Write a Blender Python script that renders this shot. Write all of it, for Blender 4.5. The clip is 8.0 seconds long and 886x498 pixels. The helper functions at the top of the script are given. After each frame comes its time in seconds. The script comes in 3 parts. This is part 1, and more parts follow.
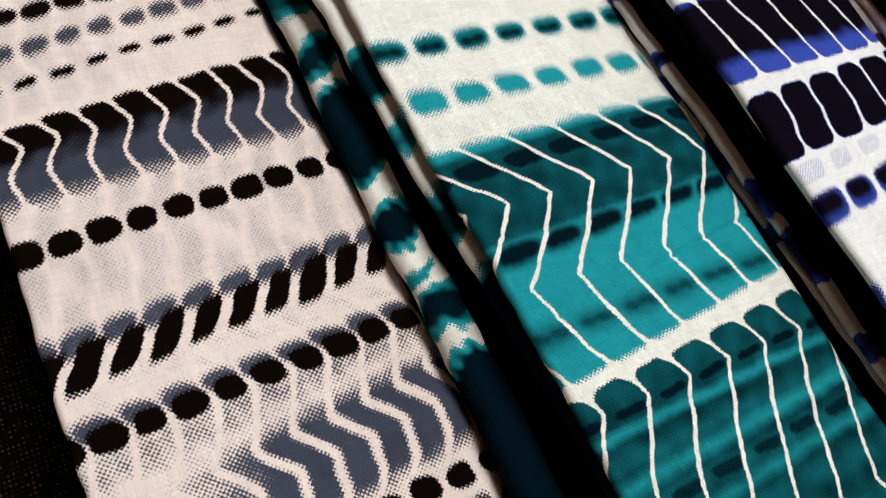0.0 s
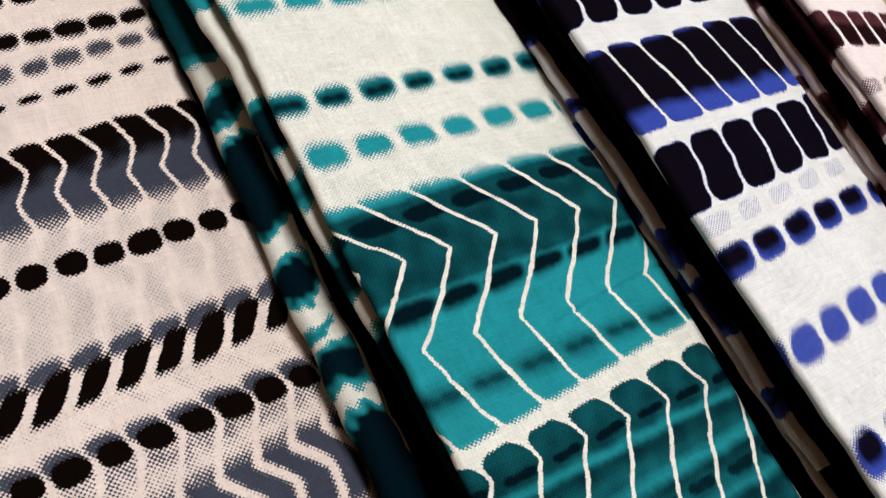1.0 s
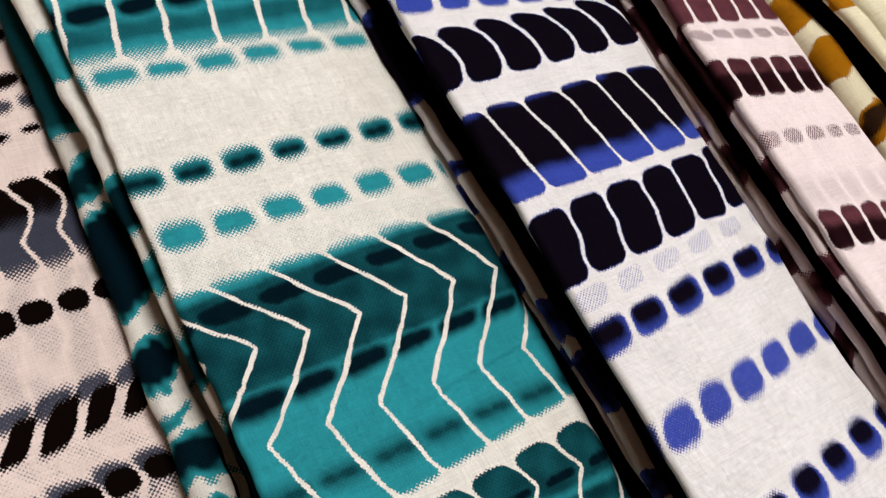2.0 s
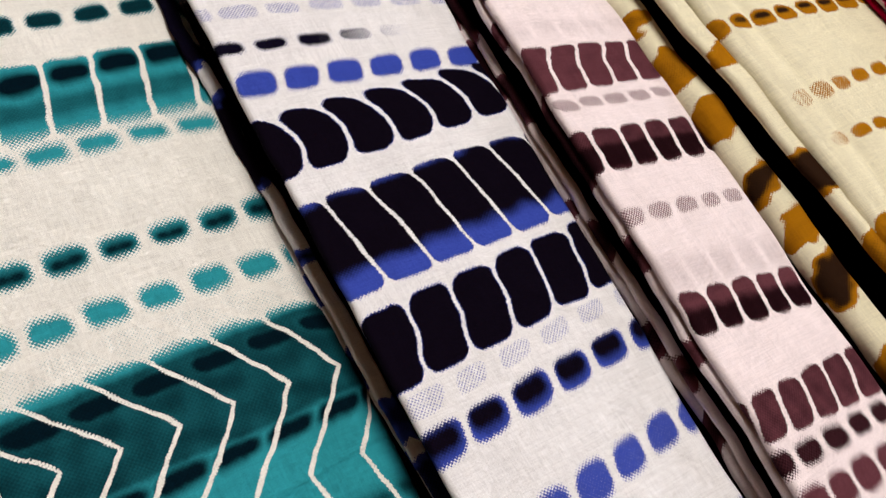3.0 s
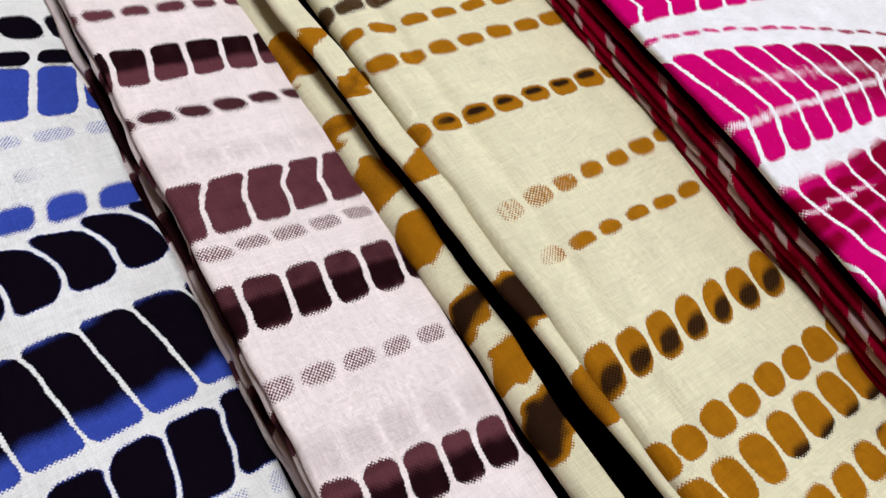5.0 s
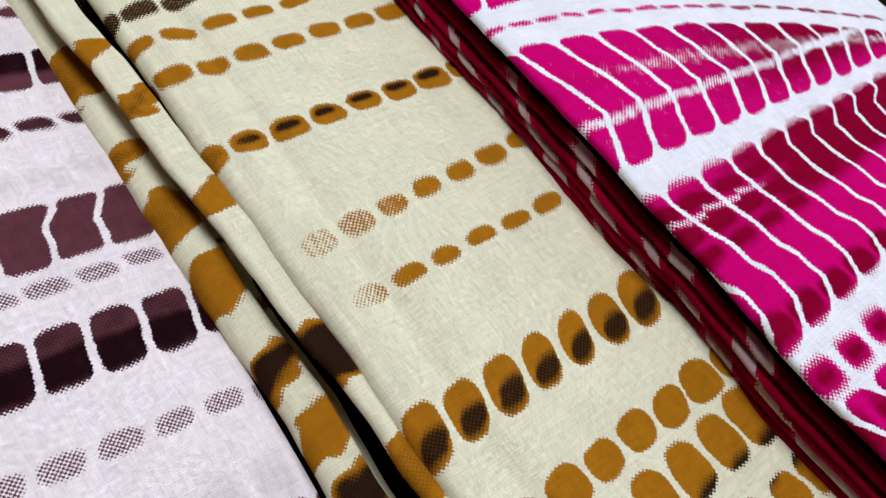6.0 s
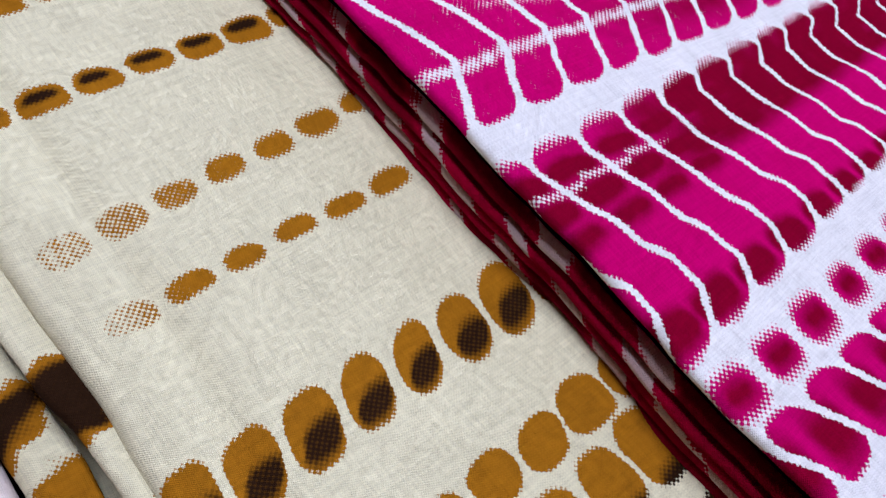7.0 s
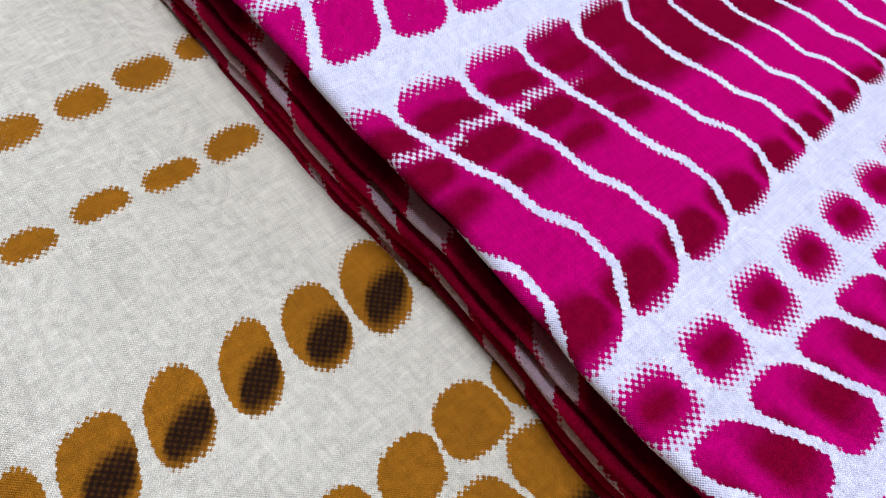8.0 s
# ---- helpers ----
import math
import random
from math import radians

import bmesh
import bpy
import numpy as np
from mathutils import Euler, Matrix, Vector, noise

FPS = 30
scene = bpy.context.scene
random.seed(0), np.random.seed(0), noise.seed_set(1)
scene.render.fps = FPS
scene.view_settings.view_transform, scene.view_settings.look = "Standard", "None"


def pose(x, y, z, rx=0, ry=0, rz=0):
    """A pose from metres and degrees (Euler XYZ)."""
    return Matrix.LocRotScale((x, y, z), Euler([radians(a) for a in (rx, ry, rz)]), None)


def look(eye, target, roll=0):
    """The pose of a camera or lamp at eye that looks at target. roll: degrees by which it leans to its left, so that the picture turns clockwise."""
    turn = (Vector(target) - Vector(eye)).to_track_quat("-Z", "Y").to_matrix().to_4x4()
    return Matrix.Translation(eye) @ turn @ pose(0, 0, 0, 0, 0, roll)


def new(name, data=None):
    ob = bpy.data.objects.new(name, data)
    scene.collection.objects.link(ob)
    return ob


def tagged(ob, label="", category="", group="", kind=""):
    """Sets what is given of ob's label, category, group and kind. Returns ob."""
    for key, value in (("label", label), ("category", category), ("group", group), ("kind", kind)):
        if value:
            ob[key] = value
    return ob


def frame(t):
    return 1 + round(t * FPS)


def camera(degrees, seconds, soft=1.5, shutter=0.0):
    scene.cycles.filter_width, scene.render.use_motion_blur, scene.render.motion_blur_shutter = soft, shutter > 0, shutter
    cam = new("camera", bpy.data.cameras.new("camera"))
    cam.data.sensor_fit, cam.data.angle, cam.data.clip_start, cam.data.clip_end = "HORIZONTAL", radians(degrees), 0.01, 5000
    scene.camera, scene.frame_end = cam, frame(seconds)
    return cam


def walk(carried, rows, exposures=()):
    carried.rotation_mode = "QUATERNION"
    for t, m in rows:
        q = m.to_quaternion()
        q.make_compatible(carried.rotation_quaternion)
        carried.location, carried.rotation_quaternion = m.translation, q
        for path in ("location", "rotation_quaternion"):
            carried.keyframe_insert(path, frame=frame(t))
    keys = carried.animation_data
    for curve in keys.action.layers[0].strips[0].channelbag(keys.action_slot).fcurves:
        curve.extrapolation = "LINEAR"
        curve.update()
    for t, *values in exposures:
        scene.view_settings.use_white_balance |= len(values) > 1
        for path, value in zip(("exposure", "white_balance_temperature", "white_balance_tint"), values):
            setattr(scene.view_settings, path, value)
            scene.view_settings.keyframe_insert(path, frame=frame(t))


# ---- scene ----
cam = camera(62.0, 8.0, soft=1.5)
PATH = [
    (0, (-0.1903, -0.0578, 0.9489), (-0.1446, 0.0019, 0.7635), 15.11),
    (0.5, (-0.1777, -0.0558, 0.9521), (-0.1304, 0.0043, 0.7673), 15.67),
    (1, (-0.1646, -0.0558, 0.9530), (-0.1170, 0.0049, 0.7685), 15.47),
    (2.3, (-0.1112, -0.0493, 0.9585), (-0.0666, 0.0123, 0.7735), 12.03),
    (2.5, (-0.1023, -0.0484, 0.9596), (-0.0580, 0.0139, 0.7748), 11.31),
    (3, (-0.0763, -0.0473, 0.9597), (-0.0327, 0.0162, 0.7751), 9.45),
    (3.5, (-0.0481, -0.0451, 0.9616), (-0.0052, 0.0186, 0.7770), 7.81),
    (4, (-0.0260, -0.0454, 0.9610), (0.0171, 0.0189, 0.7766), 6.55),
    (4.5, (0.0004, -0.0458, 0.9580), (0.0435, 0.0195, 0.7740), 4.90),
    (4.7, (0.0092, -0.0465, 0.9565), (0.0535, 0.0185, 0.7726), 5.08),
    (5.8, (0.0600, -0.0513, 0.9314), (0.1059, 0.0142, 0.7481), 2.46),
    (6, (0.0691, -0.0531, 0.9260), (0.1161, 0.0118, 0.7427), 2.23),
    (6.5, (0.0888, -0.0562, 0.9084), (0.1379, 0.0052, 0.7245), 2.93),
    (7, (0.1049, -0.0572, 0.8909), (0.1530, 0.0019, 0.7059), 1.97),
    (7.5, (0.1179, -0.0587, 0.8769), (0.1645, -0.0022, 0.6908), 1.31),
    (8, (0.1275, -0.0620, 0.8650), (0.1725, -0.0073, 0.6779), 0.39),
]
walk(cam, [(t, look(eye, target, roll)) for t, eye, target, roll in PATH],
     exposures=[(0.0, 0.84, 6000, 7), (1.2, 0.77, 6150, 10), (2.5, 0.67, 6350, 15), (3.5, 0.64, 6400, 15), (4.7, 0.62, 6000, 10), (5.8, 0.60, 5450, 9), (6.5, 0.49, 5350, 13), (8.0, 0.47, 4980, 22)])

# ---------------------------------------------------------------- light
world = bpy.data.worlds.new("world")
scene.world = world
world.use_nodes = True
wn = world.node_tree.nodes
sky = wn.new("ShaderNodeTexSky")
sky.sky_type, sky.sun_disc, sky.sun_elevation, sky.sun_rotation = "NISHITA", False, radians(40), radians(60)
wn["Background"].inputs["Strength"].default_value = 0.12
world.node_tree.links.new(sky.outputs["Color"], wn["Background"].inputs["Color"])


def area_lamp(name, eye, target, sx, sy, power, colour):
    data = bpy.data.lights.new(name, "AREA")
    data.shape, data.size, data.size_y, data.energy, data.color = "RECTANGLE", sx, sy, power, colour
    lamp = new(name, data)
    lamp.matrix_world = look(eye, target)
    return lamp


# daylight in the window opening of the east wall, and an added, unseen overhead light
area_lamp("window_daylight", (1.93, 0.55, 1.95), (0.0, 0.0, 0.78), 1.3, 0.9, 3.5, (1.0, 0.97, 0.94))
area_lamp("added_overhead_light", (0.62, 0.25, 2.52), (0.0, 0.0, 0.78), 0.8, 0.8, 31.0, (1.0, 0.94, 0.87))

# ---------------------------------------------------------------- materials


class Nodes:
    """Short hand for building a node material."""

    def __init__(self, name):
        self.mat = bpy.data.materials.new(name)
        self.mat.use_nodes = True
        self.tree = self.mat.node_tree
        self.bsdf = self.tree.nodes["Principled BSDF"]

    def put(self, socket, value):
        if isinstance(value, bpy.types.NodeSocket):
            self.tree.links.new(value, socket)
        elif value is not None:
            socket.default_value = value

    def math(self, op, a, b=None, c=None, clamp=False):
        n = self.tree.nodes.new("ShaderNodeMath")
        n.operation, n.use_clamp = op, clamp
        for socket, value in zip(n.inputs, (a, b, c)):
            self.put(socket, value)
        return n.outputs[0]

    def smooth(self, value, low, high, to0=0.0, to1=1.0):
        n = self.tree.nodes.new("ShaderNodeMapRange")
        n.interpolation_type = "SMOOTHSTEP"
        for k, v in (("Value", value), ("From Min", low), ("From Max", high), ("To Min", to0), ("To Max", to1)):
            self.put(n.inputs[k], v)
        return n.outputs[0]

    def mix(self, f, a, b, blend="MIX"):
        n = self.tree.nodes.new("ShaderNodeMix")
        n.data_type, n.blend_type = "RGBA", blend
        self.put(n.inputs[0], f)
        self.put(n.inputs[6], (*a, 1) if isinstance(a, tuple) else a)
        self.put(n.inputs[7], (*b, 1) if isinstance(b, tuple) else b)
        return n.outputs[2]

    def attribute(self, name):
        n = self.tree.nodes.new("ShaderNodeAttribute")
        n.attribute_name = name
        return n

    def noise(self, vector, scale, detail=2.0, rough=0.5):
        n = self.tree.nodes.new("ShaderNodeTexNoise")
        self.put(n.inputs["Vector"], vector)
        n.inputs["Scale"].default_value, n.inputs["Detail"].default_value, n.inputs["Roughness"].default_value = scale, detail, rough
        return n.outputs["Fac"]

    def scaled(self, vector, x, y, z=1.0):
        n = self.tree.nodes.new("ShaderNodeMapping")
        self.put(n.inputs["Vector"], vector)
        n.inputs["Scale"].default_value = (x, y, z)
        return n.outputs[0]

    def bump(self, height, strength, distance):
        n = self.tree.nodes.new("ShaderNodeBump")
        n.inputs["Strength"].default_value, n.inputs["Distance"].default_value = strength, distance
        self.put(n.inputs["Height"], height)
        self.put(self.bsdf.inputs["Normal"], n.outputs[0])


def printed_cotton(name, ground, dye, deep, pitch=0.62, thread=0.36, hatch=0.28, grain=0.07, tight=1.3):
    """Plain-weave cotton with a two-strength print. The mesh carries cloth millimetres ("cloth") and the
    strengths of the light and the deep dye ("dye", "deep"); the print's edges break up into the screen's dots."""
    n = Nodes(name)
    at = n.attribute("cloth")
    parts = n.tree.nodes.new("ShaderNodeSeparateXYZ")
    n.put(parts.inputs[0], at.outputs["Vector"])
    s, y = parts.outputs[0], parts.outputs[1]
    veil = n.attribute("veil").outputs["Fac"]
    light, dark = n.attribute("dye").outputs["Fac"], n.attribute("deep").outputs["Fac"]
    # screen of the print: dots on a diagonal lattice, threshold 0 to 1
    k = 2 * math.pi / pitch
    ca = n.math("COSINE", n.math("MULTIPLY", n.math("ADD", s, y), k * 0.7071))
    cb = n.math("COSINE", n.math("MULTIPLY", n.math("SUBTRACT", s, y), k * 0.7071))
    wob = n.math("MULTIPLY", n.math("SUBTRACT", n.noise(at.outputs["Vector"], 1.2, 3.0, 0.6), 0.5), 0.95)
    dots = n.math("MAXIMUM", n.math("MINIMUM", n.math("ADD", n.math("MULTIPLY_ADD", n.math("ADD", ca, cb), 0.225, 0.5), wob), 0.82), 0.18)
    depth = n.smooth(n.math("ADD", dark, n.math("MULTIPLY", n.math("MULTIPLY", n.math("SUBTRACT", dots, 0.5), -hatch), n.smooth(dark, 0.1, 0.4))), 0.06, 0.94)
    # woven threads
    kt = 2 * math.pi / thread
    ws = n.math("SINE", n.math("MULTIPLY", s, kt))
    wy = n.math("SINE", n.math("MULTIPLY", y, kt))
    weave = n.math("MULTIPLY", ws, wy)
    over = n.math("SUBTRACT", n.math("MULTIPLY_ADD", light, tight, 0.5 - 0.5 * tight), n.math("MULTIPLY_ADD", weave, 0.16, dots))
    printed = n.smooth(over, -0.13, 0.13)
    threads = n.math("MULTIPLY", weave, n.smooth(n.noise(n.scaled(at.outputs["Vector"], 1.0, 1.0), 0.8, 3.0), 0.25, 0.75, 0.5, 1.6))
    slub = n.math("ADD", n.noise(n.scaled(at.outputs["Vector"], 2.6, 0.12), 1.0, 3.0), n.noise(n.scaled(at.outputs["Vector"], 0.12, 2.6), 1.0, 3.0))
    cloudy = n.noise(at.outputs["Vector"], 0.09, 4.0, 0.6)
    shade = n.math("ADD", n.math("MULTIPLY_ADD", threads, 1.2 * grain, 0.53), n.math("ADD", n.math("MULTIPLY", slub, 0.34), n.math("MULTIPLY", cloudy, 0.26)))
    grey = n.tree.nodes.new("ShaderNodeCombineColor")
    for socket in grey.inputs[:3]:
        n.put(socket, shade)
    ink = n.mix(depth, dye, deep)
    ink = n.mix(n.smooth(cloudy, 0.35, 0.75, 0.0, 0.18), ink, deep)
    worn = tuple(0.45 * g + 0.55 * (0.2126 * d + 0.1 + 0.5 * e) for g, d, e in zip(ground, dye, dye))
    colour = n.mix(printed, n.mix(n.math("MULTIPLY", veil, 1.0, clamp=True), ground, worn), ink)
    colour = n.mix(1.0, colour, grey.outputs[0], "MULTIPLY")
    n.put(n.bsdf.inputs["Base Color"], colour)
    n.bsdf.inputs["Roughness"].default_value = 0.9
    n.bsdf.inputs["Specular IOR Level"].default_value = 0.012
    n.bump(n.math("ADD", threads, n.math("MULTIPLY", slub, 1.4)), 0.8, 0.00009)
    return n.mat


COTTON = {
    "K": printed_cotton("grey_black_print", (0.86, 0.74, 0.68), (0.060, 0.068, 0.100), (0.0040, 0.0020, 0.0016), pitch=0.84, thread=0.42, hatch=0.3, grain=0.12, tight=1.15),
    "T": printed_cotton("teal_print", (0.86, 0.86, 0.78), (0.026, 0.32, 0.37), (0.0012, 0.008, 0.014), pitch=0.76, hatch=0.08, grain=0.14),
    "B": printed_cotton("blue_print", (0.85, 0.85, 0.84), (0.045, 0.078, 0.430), (0.0040, 0.0024, 0.0060), pitch=0.68, hatch=0.22, grain=0.11, tight=1.5),
    "P": printed_cotton("maroon_print", (0.90, 0.80, 0.79), (0.130, 0.042, 0.053), (0.013, 0.0035, 0.005), pitch=0.7, hatch=0.30, grain=0.11),
    "Y": printed_cotton("ochre_print", (0.81, 0.765, 0.535), (0.40, 0.160, 0.004), (0.024, 0.011, 0.0055), pitch=0.74, hatch=0.4, grain=0.10, tight=1.9),
    "M": printed_cotton("magenta_print", (0.88, 0.87, 0.90), (0.610, 0.000, 0.165), (0.230, 0.000, 0.022), pitch=0.84, hatch=0.08, grain=0.10, tight=1.25),
}

# lower magenta folds: crimson dye, with shade between folds put into the colours
SHADED_CRIMSON = printed_cotton("shaded_crimson_print", (0.64, 0.48, 0.50), (0.420, 0.000, 0.034), (0.150, 0.000, 0.008), pitch=0.8, hatch=0.08, grain=0.12)


def plain_wall_material(name, colour, bump=0.002):
    n = Nodes(name)
    co = n.tree.nodes.new("ShaderNodeTexCoord").outputs["Object"]
    n.put(n.bsdf.inputs["Base Color"], n.mix(n.noise(co, 3.0, 5.0), tuple(c * 0.86 for c in colour), colour))
    n.bsdf.inputs["Roughness"].default_value = 0.85
    n.bump(n.noise(co, 90.0, 3.0), 0.25, bump)
    return n.mat


def tablecloth_material():
    """Black coarse weave with bronze flecks."""
    n = Nodes("black_flecked_weave")
    co = n.tree.nodes.new("ShaderNodeTexCoord").outputs["Object"]
    parts = n.tree.nodes.new("ShaderNodeSeparateXYZ")
    n.put(parts.inputs[0], co)
    k = 2 * math.pi / 0.0030
    ws = n.math("SINE", n.math("MULTIPLY", n.math("ADD", parts.outputs[0], parts.outputs[1]), k))
    wy = n.math("SINE", n.math("MULTIPLY", n.math("SUBTRACT", parts.outputs[1], parts.outputs[0]), k))
    weave = n.math("MULTIPLY", ws, wy)
    fleck = n.math("MULTIPLY", n.smooth(weave, 0.5, 0.95), n.smooth(n.noise(co, 330.0, 3.0), 0.42, 0.66))
    n.put(n.bsdf.inputs["Base Color"], n.mix(fleck, (0.0022, 0.0016, 0.0015), (0.15, 0.085, 0.05)))
    n.bsdf.inputs["Roughness"].default_value = 0.8
    n.bsdf.inputs["Specular IOR Level"].default_value = 0.04
    n.bump(weave, 0.6, 0.0003)
    return n.mat


WALL = plain_wall_material("ochre_plaster", (0.42, 0.27, 0.16))
FLOOR = plain_wall_material("brown_floor", (0.24, 0.15, 0.09))
# near-black colour that paints in the shade of the gaps between folds
GAP_SHADE = plain_wall_material("gap_shade_black", (0.0010, 0.0007, 0.0006), 0.0002)
GAP_SHADE.node_tree.nodes["Principled BSDF"].inputs["Specular IOR Level"].default_value = 0.0
TABLE = tablecloth_material()


# ---------------------------------------------------------------- mesh helpers


def box_mesh(name, low, high, material, parent=None, bevel=0.0):
    bm = bmesh.new()
    bmesh.ops.create_cube(bm, size=1.0)
    for v in bm.verts:
        v.co = Vector([(a + b) / 2 + c * (b - a) for a, b, c in zip(low, high, v.co)])
    if bevel:
        bmesh.ops.bevel(bm, geom=bm.edges[:], offset=bevel, segments=3, affect="EDGES", profile=0.5)
    data = bpy.data.meshes.new(name)
    bm.to_mesh(data)
    bm.free()
    data.materials.append(material)
    ob = new(name, data)
    ob.parent = parent
    return ob


def grid_mesh(name, co, material, parent, cloth, dye, deep, veil):
    """A smooth sheet from an array of places (rows, columns, 3), with its cloth coordinates and dye strengths."""
    rows, cols = co.shape[:2]
    index = np.arange(rows * cols).reshape(rows, cols)
    quads = np.stack([index[:-1, :-1], index[:-1, 1:], index[1:, 1:], index[1:, :-1]], -1).reshape(-1, 4)
    data = bpy.data.meshes.new(name)
    data.vertices.add(rows * cols)
    data.vertices.foreach_set("co", co.astype(np.float32).ravel())
    data.loops.add(quads.size)
    data.loops.foreach_set("vertex_index", quads.astype(np.int32).ravel())
    data.polygons.add(len(quads))
    data.polygons.foreach_set("loop_start", np.arange(0, quads.size, 4, dtype=np.int32))
    data.update(calc_edges=True)
    data.polygons.foreach_set("use_smooth", np.ones(len(quads), dtype=bool))
    for key, values in (("dye", dye), ("deep", deep), ("veil", veil)):
        data.attributes.new(key, "FLOAT", "POINT").data.foreach_set("value", values.astype(np.float32).ravel())
    data.attributes.new("cloth", "FLOAT_VECTOR", "POINT").data.foreach_set("vector", cloth.astype(np.float32).ravel())
    data.validate()
    data.materials.append(material)
    ob = new(name, data)
    ob.parent = parent
    return ob


def ripple(a, b, scale, seed):
    """Smooth noise of about -1 to 1 over two arrays, with features of about the given size."""
    rng = np.random.default_rng(seed)
    out = 0.0
    for _ in range(7):
        way, phase, f = rng.uniform(0, 2 * math.pi), rng.uniform(0, 2 * math.pi), rng.uniform(0.7, 1.7) / scale
        out = out + np.sin(2 * math.pi * f * (a * math.cos(way) + b * math.sin(way)) + phase)
    return out / 3.2


def hashed(i, seed):
    """A number of -1 to 1 for each whole number."""
    return 2 * np.modf(np.abs(np.sin(i * 12.9898 + seed * 78.233) * 43758.5453))[0] - 1


# ---------------------------------------------------------------- print motifs, in millimetres on the cloth
# S runs across the folded width from its left crease, Y along it.


def dots(S, Y, y0, k, pitch, phase, hw, hh, soft=1.6, power=2.6, shear=0.0, first=-99, last=99, seed=1, amp=None):
    """A row of stitched dots: strength 0.5 on their outline."""
    yr = Y - y0 - k * S
    u = S - phase - shear * yr
    i = np.round(u / pitch)
    du = u - i * pitch
    yr = yr - 0.35 * hashed(i, seed)
    size = 1 + 0.08 * hashed(i, seed + 3)
    across, along = np.abs(du / (hw * size)) ** power, np.abs(yr / (hh * size)) ** power
    d = (1 - (across + along) ** (1 / power)) * min(hw, hh)
    # crisp where the stitching held the cloth, softer above and below
    out = np.clip(0.5 + d / (1.3 * soft * (0.5 + 0.8 * along / (across + along + 1e-6))), -1, 1.3)
    if amp is not None:
        out = np.minimum(out, amp + 0.0 * S)
    return np.where((i >= first) & (i <= last), out, -1.0)


def cells(S, Y, top, bottom, ys, a, p, line=0.65, soft_line=0.65, soft_top=1.9, soft_bottom=1.9, k=0.0, round_=1.6, bend=0.0, wander=0.0, seed=1):
    """A band cut into cells by pale lines: line number n runs through a(y) + n p(y), each a little off."""
    yr = Y - k * S
    order = np.argsort(ys)
    ys, a, p = np.array(ys, float)[order], np.array(a, float)[order], np.array(p, float)[order]
    if bend:
        # rounded turns of the lines
        fine = np.arange(ys[0] - 20, ys[-1] + 20, 0.25)
        kernel = np.hanning(int(bend / 0.25) * 2 + 3)
        soft = np.convolve(np.pad(np.interp(fine, ys, a), len(kernel) // 2, mode="edge"), kernel / kernel.sum(), "valid")
        p = np.interp(fine, ys, p)
        ys, a = fine, soft
    pa, pp = np.interp(yr, ys, a), np.interp(yr, ys, p)
    u = (S - pa) / pp
    n = np.round(u - wander * hashed(np.round(u), seed) / pp)
    u = u - wander * hashed(n, seed) / pp
    slope = (np.interp(yr + 0.6, ys, a) - np.interp(yr - 0.6, ys, a)) / 1.2
    d = np.abs(u - n) * pp / np.sqrt(1 + slope**2) - line
    dt, db = top - Y, Y - bottom
    lower = np.minimum(dt / max(soft_top, 1e-3), db / max(soft_bottom, 1e-3))
    # rounded corners of the cells
    corner = np.minimum(dt, db)
    rr = round_
    cx, cy = np.maximum(rr - d, 0), np.maximum(rr - corner, 0)
    r = rr - np.hypot(cx, cy)
    out = np.minimum(np.minimum(0.5 + d / soft_line, 0.5 + lower), np.where((cx > 0) & (cy > 0), 0.5 + r / max(soft_line, 0.9), 9))
    return np.clip(out, -1, 1.3)


def band(Y, low, high, soft):
    """1 between low and high, with soft edges."""
    return np.clip(0.5 + np.minimum(Y - low, high - Y) / soft, 0, 1)


def top_of(*fields):
    out = fields[0]
    for f in fields[1:]:
        out = np.maximum(out, f)
    return out



